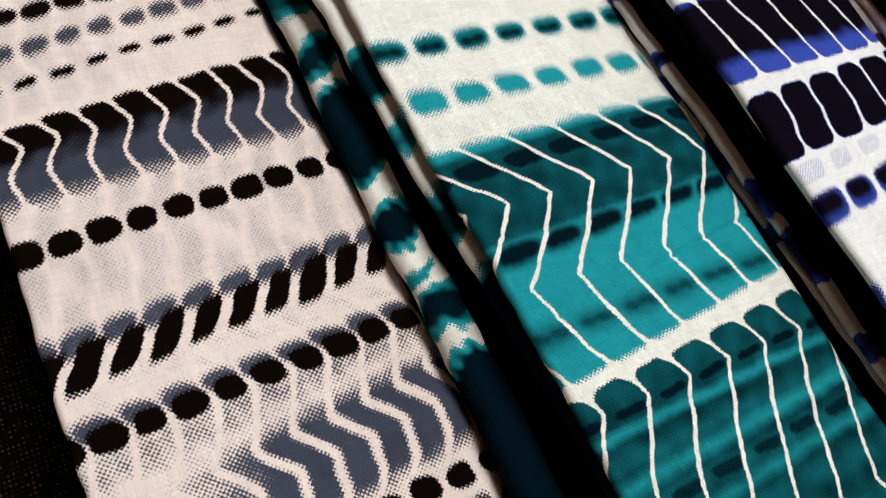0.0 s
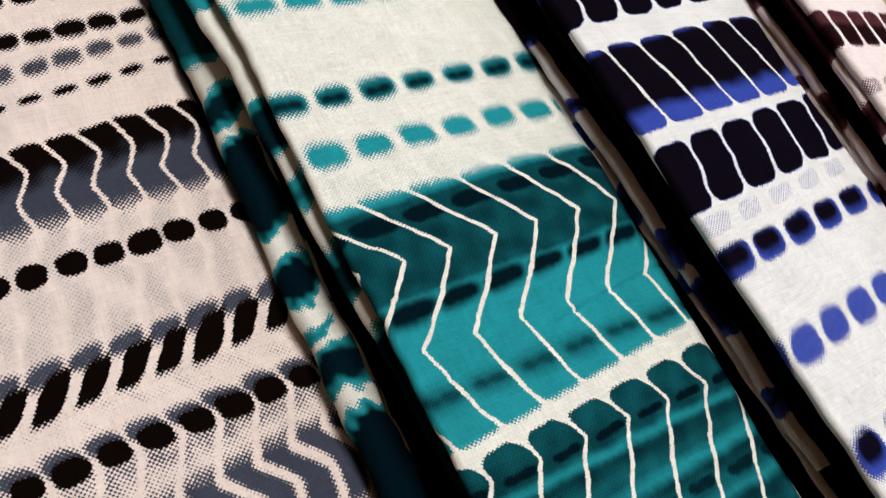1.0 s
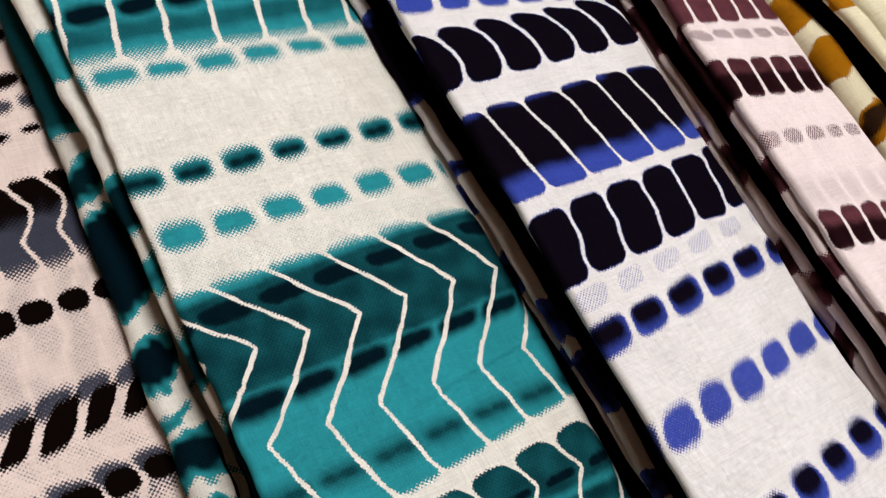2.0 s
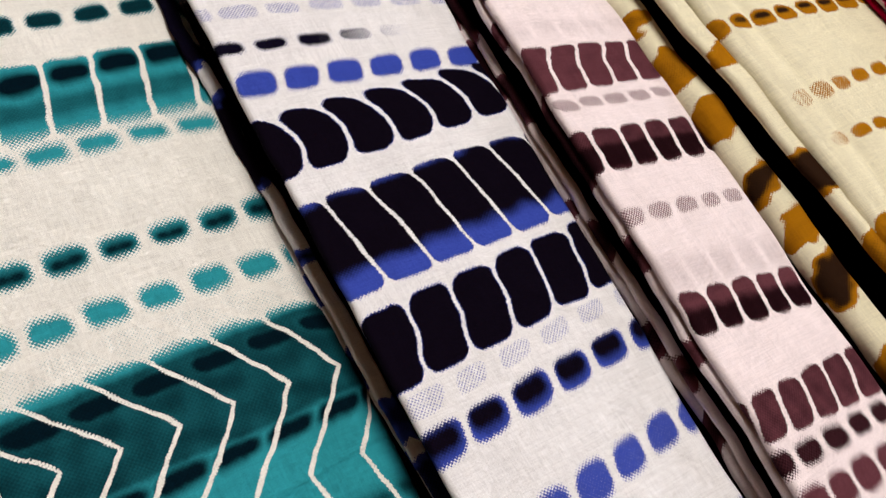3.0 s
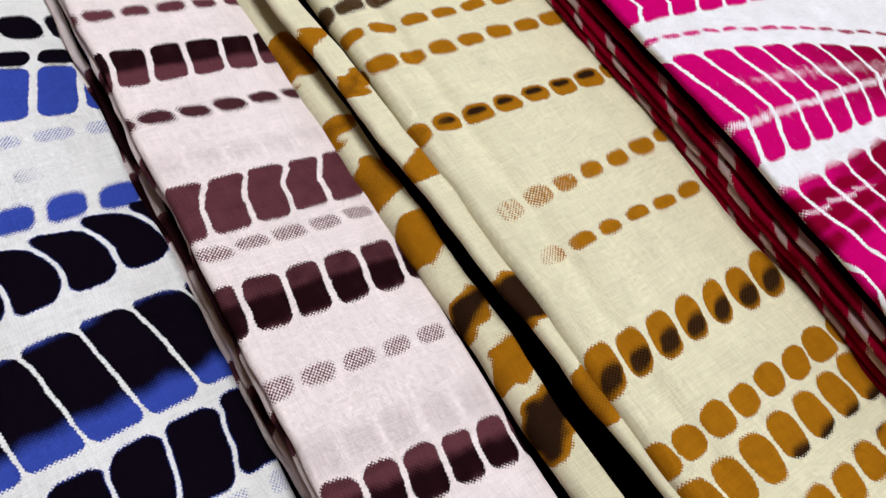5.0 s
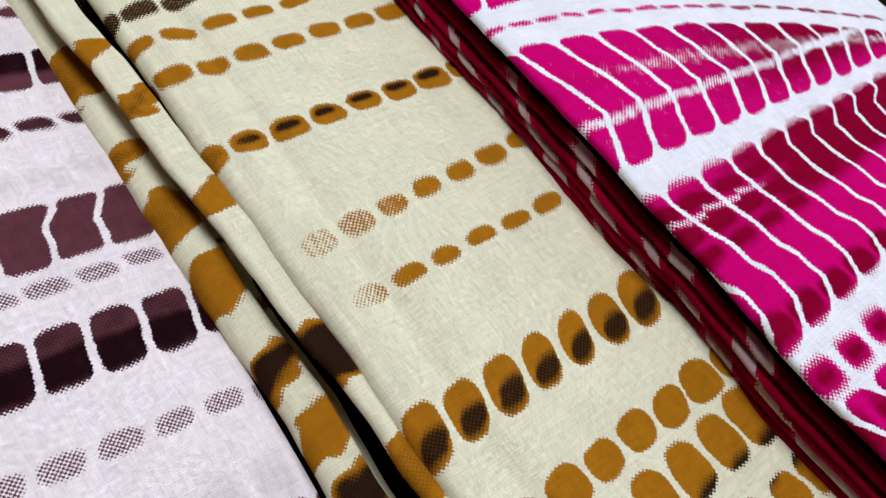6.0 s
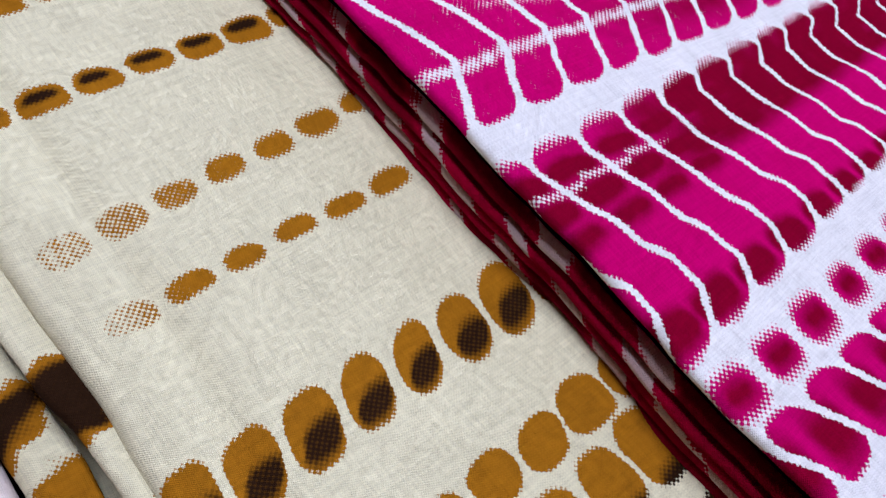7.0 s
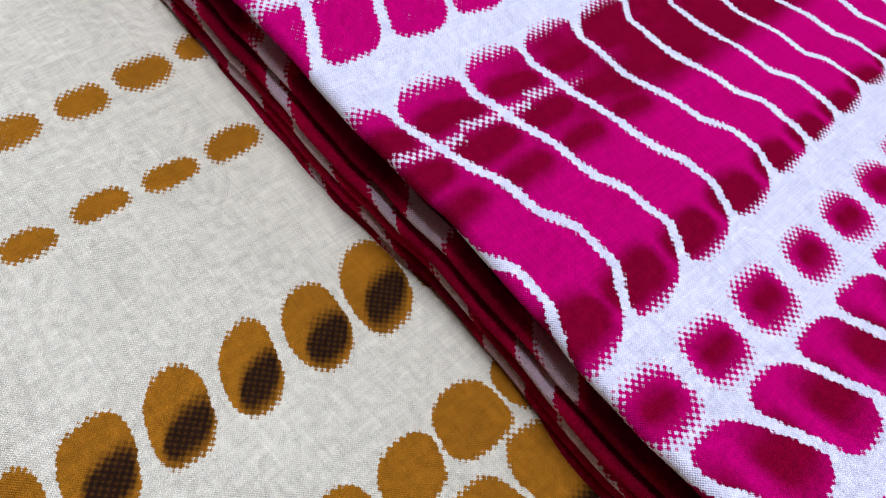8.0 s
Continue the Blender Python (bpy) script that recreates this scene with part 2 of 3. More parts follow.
def print_grey(S, Y):
    za, zp = (20.6, 25.3, 20.5, 22.9, 19.5, 23.5, 20.5), (8.72,) * 7
    zy = (62, 53.6, 45.6, 37.3, 28, 18, 9)
    zig = cells(S, Y, 60.0 + 0.14 * S, 38.0 + 0.07 * S, zy, za, zp, line=0.55, soft_line=0.8, soft_top=1.8, soft_bottom=9.0, k=0.1, bend=3.0)
    ghost = np.clip(cells(S, Y, 37.0 + 0.06 * S, 3.0 + 0.09 * S, zy, za, zp, line=1.1, soft_line=2.5, soft_top=5, soft_bottom=5, k=0.1, bend=4.0), 0, 1) * (0.5 + 0.3 * ripple(S, Y, 16, 3))
    veil = np.clip(cells(S, Y, 104 + 0.1 * S, 62 + 0.17 * S, (110, 92, 80, 70, 60), (5, 8.5, 5.5, 9.5, 6.5), (8.8,) * 5, line=1.3, soft_line=2.5, soft_top=6, soft_bottom=6), 0, 1) * np.clip((52 - S) / 25, 0, 1) * 0.6
    k1 = dots(S, Y, 92.8, 0.14, 8.5, 5.0, 4.0, 2.9, 1.8)
    k2 = dots(S, Y, 80.6, 0.19, 8.5, 1.6, 3.4, 2.6, 2.6, amp=0.85)
    k3 = dots(S, Y, 70.6, 0.19, 8.9, 4.6, 3.0, 1.5, 1.6)
    kb = dots(S, Y, 26.7, 0.079, 8.68, 1.3, 3.8, 3.4, 0.9)
    kc = dots(S, Y, -2.6, 0.086, 8.85, 7.0, 3.15, 5.3, 1.0, 4.5, shear=0.60)
    kc_cap = dots(S, Y, 3.0, 0.086, 8.85, 6.8, 4.0, 2.9, 2.2, shear=0.3, amp=0.9)
    kd = dots(S, Y, -18.9, 0.055, 8.85, 6.2, 3.8, 3.3, 1.0, shear=-0.2)
    kd_cap = dots(S, Y, -16.6, 0.055, 8.85, 5.0, 4.2, 3.0, 2.0, shear=-0.4, amp=0.9)
    # pale lines winding down past the slanted blots and the dots
    wy = (8, 0, -7, -11.3, -17.4, -23, -29, -35.5, -44, -52, -58)
    wa = (17.5, 13.6, 8.8, 13.1, 18.7, 20.0, 17.8, 14.6, 21.6, 20.8, 17.0)
    yr = Y - 0.1 * S
    stream = cells(S, Y, -4.0 + 0.1 * S, -60.0 + 0.1 * S, wy, wa, (8.8,) * 11, line=1.15, soft_line=1.7, soft_top=4, soft_bottom=4, k=0.1, bend=2.2)
    grow = np.clip((S - 12) / 26, 0, 1)
    fill = 0.08 + 0.10 * np.clip((S + 10) / 60, 0, 1) + 0.34 * band(yr, -29, -22, 5) + 0.95 * grow * band(yr, -54.0, -33.5, 6) + 0.08 * ripple(S, Y, 8, 7)
    stream = np.minimum(stream, fill)
    kf = dots(S, Y, -53.9, 0.0, 8.9, 9.5, 3.4, 3.0, 1.0)
    kg = dots(S, Y, -66.0, 0.03, 8.7, 3.0, 3.0, 5.0, 1.4, shear=0.3)
    k0 = dots(S, Y, 105.0, 0.2, 8.9, 3.0, 3.8, 3.4, 1.6)
    faint = np.minimum(ghost * 0.42, 0.21)
    dye = top_of(zig, faint, k0, k1, k2, k3, kb, kc, kc_cap, kd, kd_cap, stream, kf, kg)
    zone = np.clip((Y - 0.13 * S - 44.5 + 1.5 * ripple(S, Y, 9, 5)) / 9.0, 0.25, 1) * (zig > 0.1)
    deep = top_of(zone, k0, k1 * 0.95, 0.35 * (k2 > 0.3), k3, kb * 1.1, kc * 1.1, kd * 1.05, kf, kg, 0.12 + 0.1 * ripple(S, Y, 12, 6))
    return dye, deep, np.clip(0.55 * np.maximum(ghost, veil), 0, 1)


def print_teal(S, Y):
    ys = (22, 15, -2.5, -24.5, -36, -45, -55, -65, -73, -82, -92, -120)
    a = (1.0, 7.3, 24.6, 5.6, 9.0, 13.0, 17.0, 11.5, 7.0, 2.4, -2.0, 8.0)
    p = (14.1, 14.1, 12.5, 12.75, 12.6, 12.4, 12.5, 12.5, 12.5, 12.5, 12.5, 12.6)
    main = cells(S, Y, 15.5 + 0.015 * S, -47.4 + 0.1 * S, ys, a, p, line=0.5, soft_line=0.4, wander=0.6, seed=5, soft_top=5.0, soft_bottom=2.8)
    fringe = dots(S, Y, 18.0, 0.02, 14.1, 8.2, 4.6, 3.0, 5.0, shear=-0.9, amp=0.22)
    second = cells(S, Y, -50.2 + 0.065 * S, -125.0 + 0 * S, ys, a, p, line=0.5, soft_line=0.45, soft_top=1.2, soft_bottom=2.0, round_=3.2)
    row_a = dots(S, Y, 45.8, 0.0, 12.3, 2.9, 4.9, 3.3, 2.4, 3.0)
    row_b = dots(S, Y, 29.9, 0.0, 12.4, 6.4, 4.9, 3.5, 2.8, 3.0)
    row_c = cells(S, Y, 106.5 + 0 * S, 82.5 - 0.03 * S, (108, 97, 82), (15.0, 13.9, 11.0), (12.75,) * 3, line=0.7, soft_top=2.5, soft_bottom=9.0)
    row_d = dots(S, Y, 77.3, -0.02, 12.65, 7.6, 5.2, 2.9, 3.2, 3.0, amp=0.95)
    row_e = dots(S, Y, 121.0, 0.0, 12.5, 9.0, 5.0, 3.4, 1.8, 3.0)
    row_f = cells(S, Y, 158 + 0 * S, 131 + 0 * S, (130, 160), (12, 9), (12.6, 12.6), line=0.7)
    blot1 = dots(S, Y, 7.6, 0.03, 13.6, 8.5, 6.4, 4.0, 2.8, 2.4, shear=-0.5)
    blot2 = dots(S, Y, -15.2, 0.045, 12.65, 6.8, 6.3, 2.9, 2.2, 2.6, shear=0.4)
    blot3 = dots(S, Y, -35.4, 0.0, 12.7, 3.2, 6.4, 2.9, 3.6, 2.6, shear=-0.3)
    blot4 = dots(S, Y, -56.6, 0.02, 12.5, 11.0, 5.6, 2.3, 2.4, 2.4)
    blot5 = dots(S, Y, -76.0, 0.02, 12.5, 1.0, 5.8, 2.9, 2.4, 2.4)
    core = dots(S, Y, 45.4, 0.0, 12.3, 2.9, 4.3, 2.5, 3.0)
    core_c = dots(S, Y, 98.2, 0.06, 12.75, 8.4, 5.8, 3.8, 3.0)
    dye = top_of(main, fringe, second, row_a, row_b, row_c, row_d, row_e, row_f)
    haze = 0.05 * ripple(S, Y, 11, 12)
    stripes = 0.07 * np.sin((Y + 0.02 * S) / 1.45) * band(Y, -125, -60, 3) + haze
    low = np.clip(0.70 + stripes - 0.42 * band(Y - 0.02 * S, -61.6, -59.6, 1.8) - 0.45 * band(Y - 0.03 * S, -72.4, -69.6, 2.4) - 0.35 * band(Y - 0.03 * S, -82.0, -79.8, 2.4), 0, 1)
    deep = np.where(Y > -48.9 + 0.08 * S, 0.06 + haze, low)
    deep = np.maximum(deep, 0.7 * band(Y - 0.04 * S, -13, 12.5, 3.0) + haze)
    deep = top_of(deep, 0.92 * np.clip(blot1, 0, 1), 0.92 * np.clip(blot2, 0, 1), 0.7 * np.clip(blot3, 0, 1), 0.95 * np.clip(blot4, 0, 1), 0.85 * np.clip(blot5, 0, 1),
                  0.85 * np.clip(core, 0, 1), 0.55 * band(Y, 86, 96, 6) + haze, np.clip(core_c, 0, 0.97), 0.8 * np.clip(row_e, 0, 1))
    return dye, deep


def print_blue(S, Y):
    ys = (40, 35, 26, 20, 12, 7, 3.5, -6, -15, -25)
    a = (2.2, 4.5, 7.1, 8.4, 9.7, 10.2, 11.3, 10.0, 7.8, 4.8)
    p = (13.2, 13.2, 13.2, 13.2, 13.2, 13.1, 13.1, 13.05, 13.0, 13.0)
    r4 = cells(S, Y, 34.6 + 0.065 * S, 6.2 + 0.07 * S, ys, a, p, line=0.5, soft_top=1.7, soft_bottom=1.9, round_=2.6, wander=0.3, seed=3)
    join = np.minimum(cells(S, Y, 8.5 + 0.07 * S, 0.5 + 0.09 * S, ys, a, p, line=2.4, soft_line=2.0), 0.18)
    r5 = cells(S, Y, 1.9 + 0.088 * S, -18.3 + 0.092 * S, ys, a, p, line=0.5, soft_top=1.4, soft_bottom=1.4, round_=3.4, wander=0.4, seed=4)
    r3 = cells(S, Y, 62.4 + 0.05 * S, 42.4 + 0.06 * S, (66, 63.5, 61.5, 58, 54, 50, 46, 42), (-2.0, 1.2, 3.8, 6.3, 7.8, 7.6, 6.2, 5.0), (13.0,) * 8, line=0.6, round_=4.0, soft_top=1.2, soft_bottom=1.2, bend=1.5)
    r2 = dots(S, Y, 73.2, -0.06, 12.5, 4.9, 5.2, 4.2, 1.9, 3.4, shear=0.25)
    r1 = np.minimum(dots(S, Y, 86.0, -0.07, 12.4, 1.4, 4.7, 2.1, 1.6, 3.0), np.clip(1.5 - S / 42, 0.0, 1.3))
    r05 = dots(S, Y, 98.8, -0.1, 12.4, 10.0, 4.3, 1.7, 2.0, 3.0, amp=0.42)
    r0 = cells(S, Y, 131.0 - 0.22 * S, 108.2 - 0.15 * S, (134, 100), (44.6, 32.8), (12.35, 12.35), line=1.0, round_=3.0)
    cap = cells(S, Y, 139.5 - 0.25 * S, 131.6 - 0.22 * S, (140, 100), (46.5, 32.8), (12.35, 12.35), line=0.9, round_=3.0)
    up = dots(S, Y, 149.0, -0.25, 12.4, 3.0, 5.4, 5.0, 1.4, 3.0)
    r6 = dots(S, Y, -22.2, 0.093, 13.1, 3.6, 4.3, 2.2, 1.4, 3.4, shear=0.3, amp=0.36)
    r7 = dots(S, Y, -32.2, 0.083, 13.0, 2.4, 5.6, 4.3, 1.6, 3.4, shear=0.2)
    r8 = dots(S, Y, -57.2, 0.113, 12.0, 6.4, 4.9, 4.4, 2.4, 3.0, shear=0.2, amp=0.8)
    r9 = dots(S, Y, -84.0, 0.11, 12.2, 4.0, 4.8, 5.0, 2.4, 2.8)
    r10 = dots(S, Y, -100.0, 0.1, 12.4, 4.0, 5.0, 6.0, 1.6, 3.0)
    dye = top_of(r4, join, r5, r3, r2, r1, r05, r0, cap, up, r6, r7, r8, r9, r10)
    ragged = 0.7 * ripple(S, Y, 16, 21)
    deep4 = np.clip((Y - 0.06 * S - 10.2 + ragged) / 5.5, 0, 1) * np.clip((36.0 + 0.07 * S - Y + ragged) / 4.0, 0, 1) * (r4 > 0)
    core7 = dots(S, Y, -31.2, 0.083, 13.0, 2.3, 4.7, 3.4, 3.0, 2.8)
    core9 = dots(S, Y, -82.5, 0.11, 12.2, 4.0, 3.8, 3.4, 2.2, 2.6)
    deep = top_of(deep4, 0.98 * np.clip((r5 - 0.3) * 1.5, 0, 1), np.clip((r3 - 0.3) * 1.5, 0, 1), 0.9 * np.clip(r1 * 1.4, 0, 1), np.clip(core7, 0, 0.95), np.clip(core9, 0, 0.9), 1.0 * (cap > 0), 1.0 * (up > 0), 1.0 * (r10 > 0),
                  0.05 + 0.05 * ripple(S, Y, 14, 22))
    return dye, deep


def print_maroon(S, Y):
    r0 = dots(S, Y, 118.0, 0.0, 10.0, 6.0, 4.0, 2.2, 1.6, 3.0)
    r1 = cells(S, Y, 104.0 + 0 * S, 91.0 + 0.01 * S, (110, 103, 97, 92, 86), (2.8, 2.3, 1.0, 0.3, 0.0), (10.25,) * 5, line=0.75, round_=2.0)
    r2 = dots(S, Y, 79.6, 0.0, 10.2, 6.4, 4.4, 2.3, 1.6, 2.6, shear=-0.5)
    r3 = cells(S, Y, 57.4 - 0.01 * S, 40.8 + 0.01 * S, (59, 55, 52, 49.5, 46, 42, 40), (9.4, 8.8, 6.8, 5.4, 5.4, 5.0, 5.2), (11.0,) * 7, line=0.7, bend=1.2, round_=1.8)
    r4 = dots(S, Y, 37.0, -0.02, 10.0, 3.3, 3.9, 1.6, 1.6, 3.0, shear=-0.4, amp=0.55)
    r5 = cells(S, Y, 27.6 - 0.02 * S, 13.2 - 0.015 * S, (30, 25, 20, 15, 10), (5.0, 4.7, 4.1, 3.3, 2.8), (10.85,) * 5, line=0.8, round_=2.6, soft_bottom=2.4)
    r6 = dots(S, Y, -0.3, -0.06, 10.35, 1.5, 3.9, 2.1, 1.7, 3.0, shear=0.2, amp=0.52)
    ghost = dots(S, Y, -18.0, -0.09, 10.2, 3.0, 4.4, 5.2, 2.0, 4.0)
    ghost2 = dots(S, Y, 64.0, 0.0, 10.2, 3.0, 4.4, 3.5, 2.0, 4.0)
    r7 = cells(S, Y, -23.4 - 0.085 * S, -35.8 - 0.085 * S, (-20, -27, -33, -45), (-1.2, -1.5, -2.1, -2.4), (10.15,) * 4, line=0.75, round_=2.8, soft_bottom=2.6)
    r8 = cells(S, Y, -53.0 - 0.02 * S, -64.2 - 0.075 * S, (-52, -55, -60, -66), (0.4, 0.0, -1.6, -3.2), (10.55,) * 4, line=0.7, round_=2.2)
    r9 = dots(S, Y, -69.2, -0.057, 10.9, -1.0, 4.4, 3.0, 2.0, 3.0)
    r10 = dots(S, Y, -79.5, -0.05, 10.4, 3.0, 4.6, 4.0, 2.0, 3.0)
    r11 = cells(S, Y, -92 + 0 * S, -110 + 0 * S, (-90, -110), (2, 4), (10.1, 10.1), line=0.7)
    dye = top_of(r0, r1, r2, r3, r4, r5, r6, r7, r8, r9, r10, r11)
    h = 0.08 * ripple(S, Y, 8, 31)
    deep = top_of(0.9 * band(Y, 96.5, 108, 3) + h, 0.5 * (r2 > 0.4), 0.22 * band(Y, 41, 60, 2) + h, 0.95 * band(Y + 0.02 * S, 13.5, 22.5, 4) + h, 0.45 * band(Y, 20, 28, 2) + h,
                  0.95 * band(Y + 0.085 * S, -36, -28.5, 4) + h, 0.35 * band(Y, -27, -15, 2), 0.4 * band(Y, -66, -45, 3) + h, 0.7 * (r9 > 0.4), 0.1 + h)
    return dye, deep, np.clip(0.3 * top_of(ghost, 0.7 * ghost2), 0, 1)


def print_ochre(S, Y):
    r1 = dots(S, Y, 93.6, 0.0, 10.2, 10.8, 4.6, 2.8, 2.2, 3.0, first=-1, last=1, amp=0.72)
    r2 = dots(S, Y, 83.0, -0.02, 10.7, 4.3, 4.4, 2.2, 1.5, 3.0)
    r3 = dots(S, Y, 70.4, -0.015, 10.2, 7.2, 4.4, 2.7, 1.8, 3.0)
    r4 = dots(S, Y, 45.6, -0.018, 10.2, 2.8, 4.6, 3.3, 1.3, 2.8)
    r5 = np.minimum(dots(S, Y, 13.4, 0.058, 10.0, 1.5, 3.9, 2.7, 2.0, 2.6, first=1), np.clip(0.32 + 0.08 * ripple(S, Y, 3, 44) + S / 90, 0, 1))
    r6 = np.minimum(dots(S, Y, -1.7, 0.011, 10.05, 3.7, 4.1, 2.2, 1.5, 2.6, first=1), np.clip(S / 30, 0.4, 1.3))
    r7 = dots(S, Y, -33.0, 0.02, 10.1, 5.8, 4.35, 6.4, 0.95, 2.7, shear=0.22)
    r8 = dots(S, Y, -56.7, 0.042, 10.15, 2.0, 4.7, 4.3, 1.0, 2.6)
    r9 = dots(S, Y, -69.6, 0.06, 10.4, 4.6, 4.7, 6.3, 1.1, 2.8)
    r10 = dots(S, Y, -86.0, 0.06, 10.3, 9.0, 4.6, 5.0, 1.6, 2.8)
    rt = dots(S, Y, 108.0, 0.0, 10.2, 5.0, 4.4, 3.6, 1.5, 2.8)
    dye = top_of(r1, r2, r3, r4, r5, r6, r7, r8, r9, r10, rt)
    c4 = np.minimum(dots(S, Y, 45.9, 0.0, 10.2, 2.8, 3.2, 1.25, 1.0, 2.2), np.clip(S / 16, 0.3, 1))
    c7 = dots(S, Y, -35.2, 0.02, 10.1, 5.9, 3.5, 3.3, 1.8, 2.4, shear=0.55)
    c9 = dots(S, Y, -75.5, 0.02, 10.4, 6.0, 5.2, 4.6, 2.0, 2.6)
    deep = top_of(0.8 * (r1 > 0), np.clip(c4, 0, 1), 0.88 * np.clip(c7, 0, 1), 0.95 * np.clip(c9, 0, 1) * (S > 30), 0.10 + 0.08 * ripple(S, Y, 6, 41))
    return dye, deep


def print_magenta(S, Y):
    ys1 = (60, 45, 32, 18, 6.4, -2, -10)
    a1, p1 = (-8.0, -1.0, 5.6, 10.4, 13.8, 9.4, 5.6), (13.2, 13.2, 13.15, 13.05, 12.7, 12.3, 11.95)
    ys2 = (-17, -21, -28, -36, -41, -45, -51, -57, -62, -70, -76, -84, -95)
    a2 = (10.2, 10.3, 12.0, 14.2, 15.6, 18.2, 18.6, 15.6, 11.8, 15.0, 17.4, 21.5, 18.0)
    p2 = (13.1, 12.2, 11.9, 12.05, 11.9, 12.0, 12.1, 12.2, 12.2, 12.0, 11.9, 11.6, 12.0)
    b0 = cells(S, Y, 78 + 0 * S, 46 + 0.0 * S, (80, 66, 52, 46), (-12, -4, 0, -5), (13.6,) * 4, line=0.7)
    dash = dots(S, Y + 0.0015 * S**2, 39.6, 0.0, 9.0, 6.0, 3.6, 0.9, 1.0, 3.0, amp=0.8)
    b1 = cells(S, Y, 32.0 - 0.0015 * S**2, -9.2 + 0 * S, ys1, a1, p1, line=0.8, round_=2.8)
    b1 = np.minimum(b1, 1 - 0.62 * band(Y, 2.4, 5.4, 2.0) - 0.42 * band(Y + 0.0010 * S**2, 15.5, 19.5, 4.0) * np.clip((S - 12) / 30, 0, 1) + 0.12 * ripple(S, Y, 5, 51))
    b2 = cells(S, Y, -17.2 + 0.03 * S, -60.6 + 0.08 * S, ys2, a2, p2, line=0.72, soft_top=4.5, soft_bottom=2.8, round_=2.6, bend=1.5)
    b2 = np.minimum(b2, 1 - 0.68 * band(Y + 0.01 * S + 0.12 * ((S - 16) % 12.2 - 6), -26.6, -25.2, 1.6) * np.clip((44 - S) / 12, 0, 1))
    r3 = dots(S, Y, -67.3, 0.015, 12.45, 8.4, 4.8, 3.9, 2.2, 3.0)
    b3 = cells(S, Y, -73.0 + 0.01 * S, -86.5 + 0.0 * S, ys2, a2, p2, line=0.75, soft_top=2.0, soft_bottom=1.6, round_=3.4)
    b4 = cells(S, Y, -91 + 0 * S, -116 + 0 * S, (-90, -116), (16, 22), (12.2, 12.2), line=0.8)
    dye = top_of(b0, dash, b1, b2, r3, b3, b4)
    ca = dots(S, Y, -22.7, 0.0, 12.2, 16.6, 5.4, 2.5, 1.8, 2.8)
    cb = dots(S, Y, -29.0, 0.0, 12.2, 17.6, 5.4, 2.7, 1.8, 2.8)
    cf = dots(S, Y, -35.0, 0.02, 12.2, 18.6, 5.0, 2.4, 2.2, 2.6, last=2)
    cc = dots(S, Y, -55.0, 0.03, 12.2, 19.5, 5.6, 3.6, 2.0, 2.8)
    cd = dots(S, Y, -67.3, 0.015, 12.45, 8.6, 3.3, 2.3, 3.0, 2.4)
    ce = dots(S, Y, -80.0, 0.0, 12.0, 16.5, 4.4, 5.2, 4.0, 2.6)
    h = 0.06 * ripple(S, Y, 9, 52)
    right = np.clip((S - 36) / 60, 0, 1)
    deep = top_of(0.10 + h + right * band(Y, -5, 30, 8) * 0.7, 0.98 * np.clip(ca, 0, 1), 0.98 * np.clip(cb, 0, 1), 0.9 * np.clip(cf, 0, 1), 0.92 * np.clip(cc, 0, 1), 0.98 * np.clip(cd, 0, 1), 0.9 * np.clip(ce, 0, 1),
                  (0.25 + 0.68 * np.clip((S - 24) / 30, 0, 1) + 0.15 * ripple(S, Y, 12, 53)) * band(Y - 0.03 * S, -36, -17, 5), 0.25 * band(Y, 12, 20, 5) * (S < 30))
    return dye, deep


# ---------------------------------------------------------------- the place: room, table
room = [
    ("floor", (-2.1, -2.1, -0.1), (2.1, 2.1, 0.0), FLOOR),
    ("ceiling", (-2.1, -2.1, 2.6), (2.1, 2.1, 2.7), WALL),
    ("wall_west", (-2.1, -2.1, 0.0), (-2.0, 2.1, 2.6), WALL),
    ("wall_north", (-2.0, 2.0, 0.0), (2.0, 2.1, 2.6), WALL),
    ("wall_south", (-2.0, -2.1, 0.0), (2.0, -2.0, 2.6), WALL),
]
for wall_name, low, high, mat in room:
    tagged(box_mesh(wall_name, low, high, mat), kind="structure")


def wall_with_window():
    """East wall in one mesh of four blocks round its window opening."""
    bm = bmesh.new()
    blocks = [((2.0, -2.1, 0.0), (2.1, 2.1, 1.2)), ((2.0, -2.1, 2.3), (2.1, 2.1, 2.6)), ((2.0, -2.1, 1.2), (2.1, -0.15, 2.3)), ((2.0, 1.25, 1.2), (2.1, 2.1, 2.3))]
    for low, high in blocks:
        made = bmesh.ops.create_cube(bm, size=1.0)
        for v in made["verts"]:
            v.co = Vector([(a + b) / 2 + c * (b - a) for a, b, c in zip(low, high, v.co)])
    data = bpy.data.meshes.new("wall_east")
    bm.to_mesh(data)
    bm.free()
    data.materials.append(WALL)
    return tagged(new("wall_east", data), kind="structure")


wall_with_window()

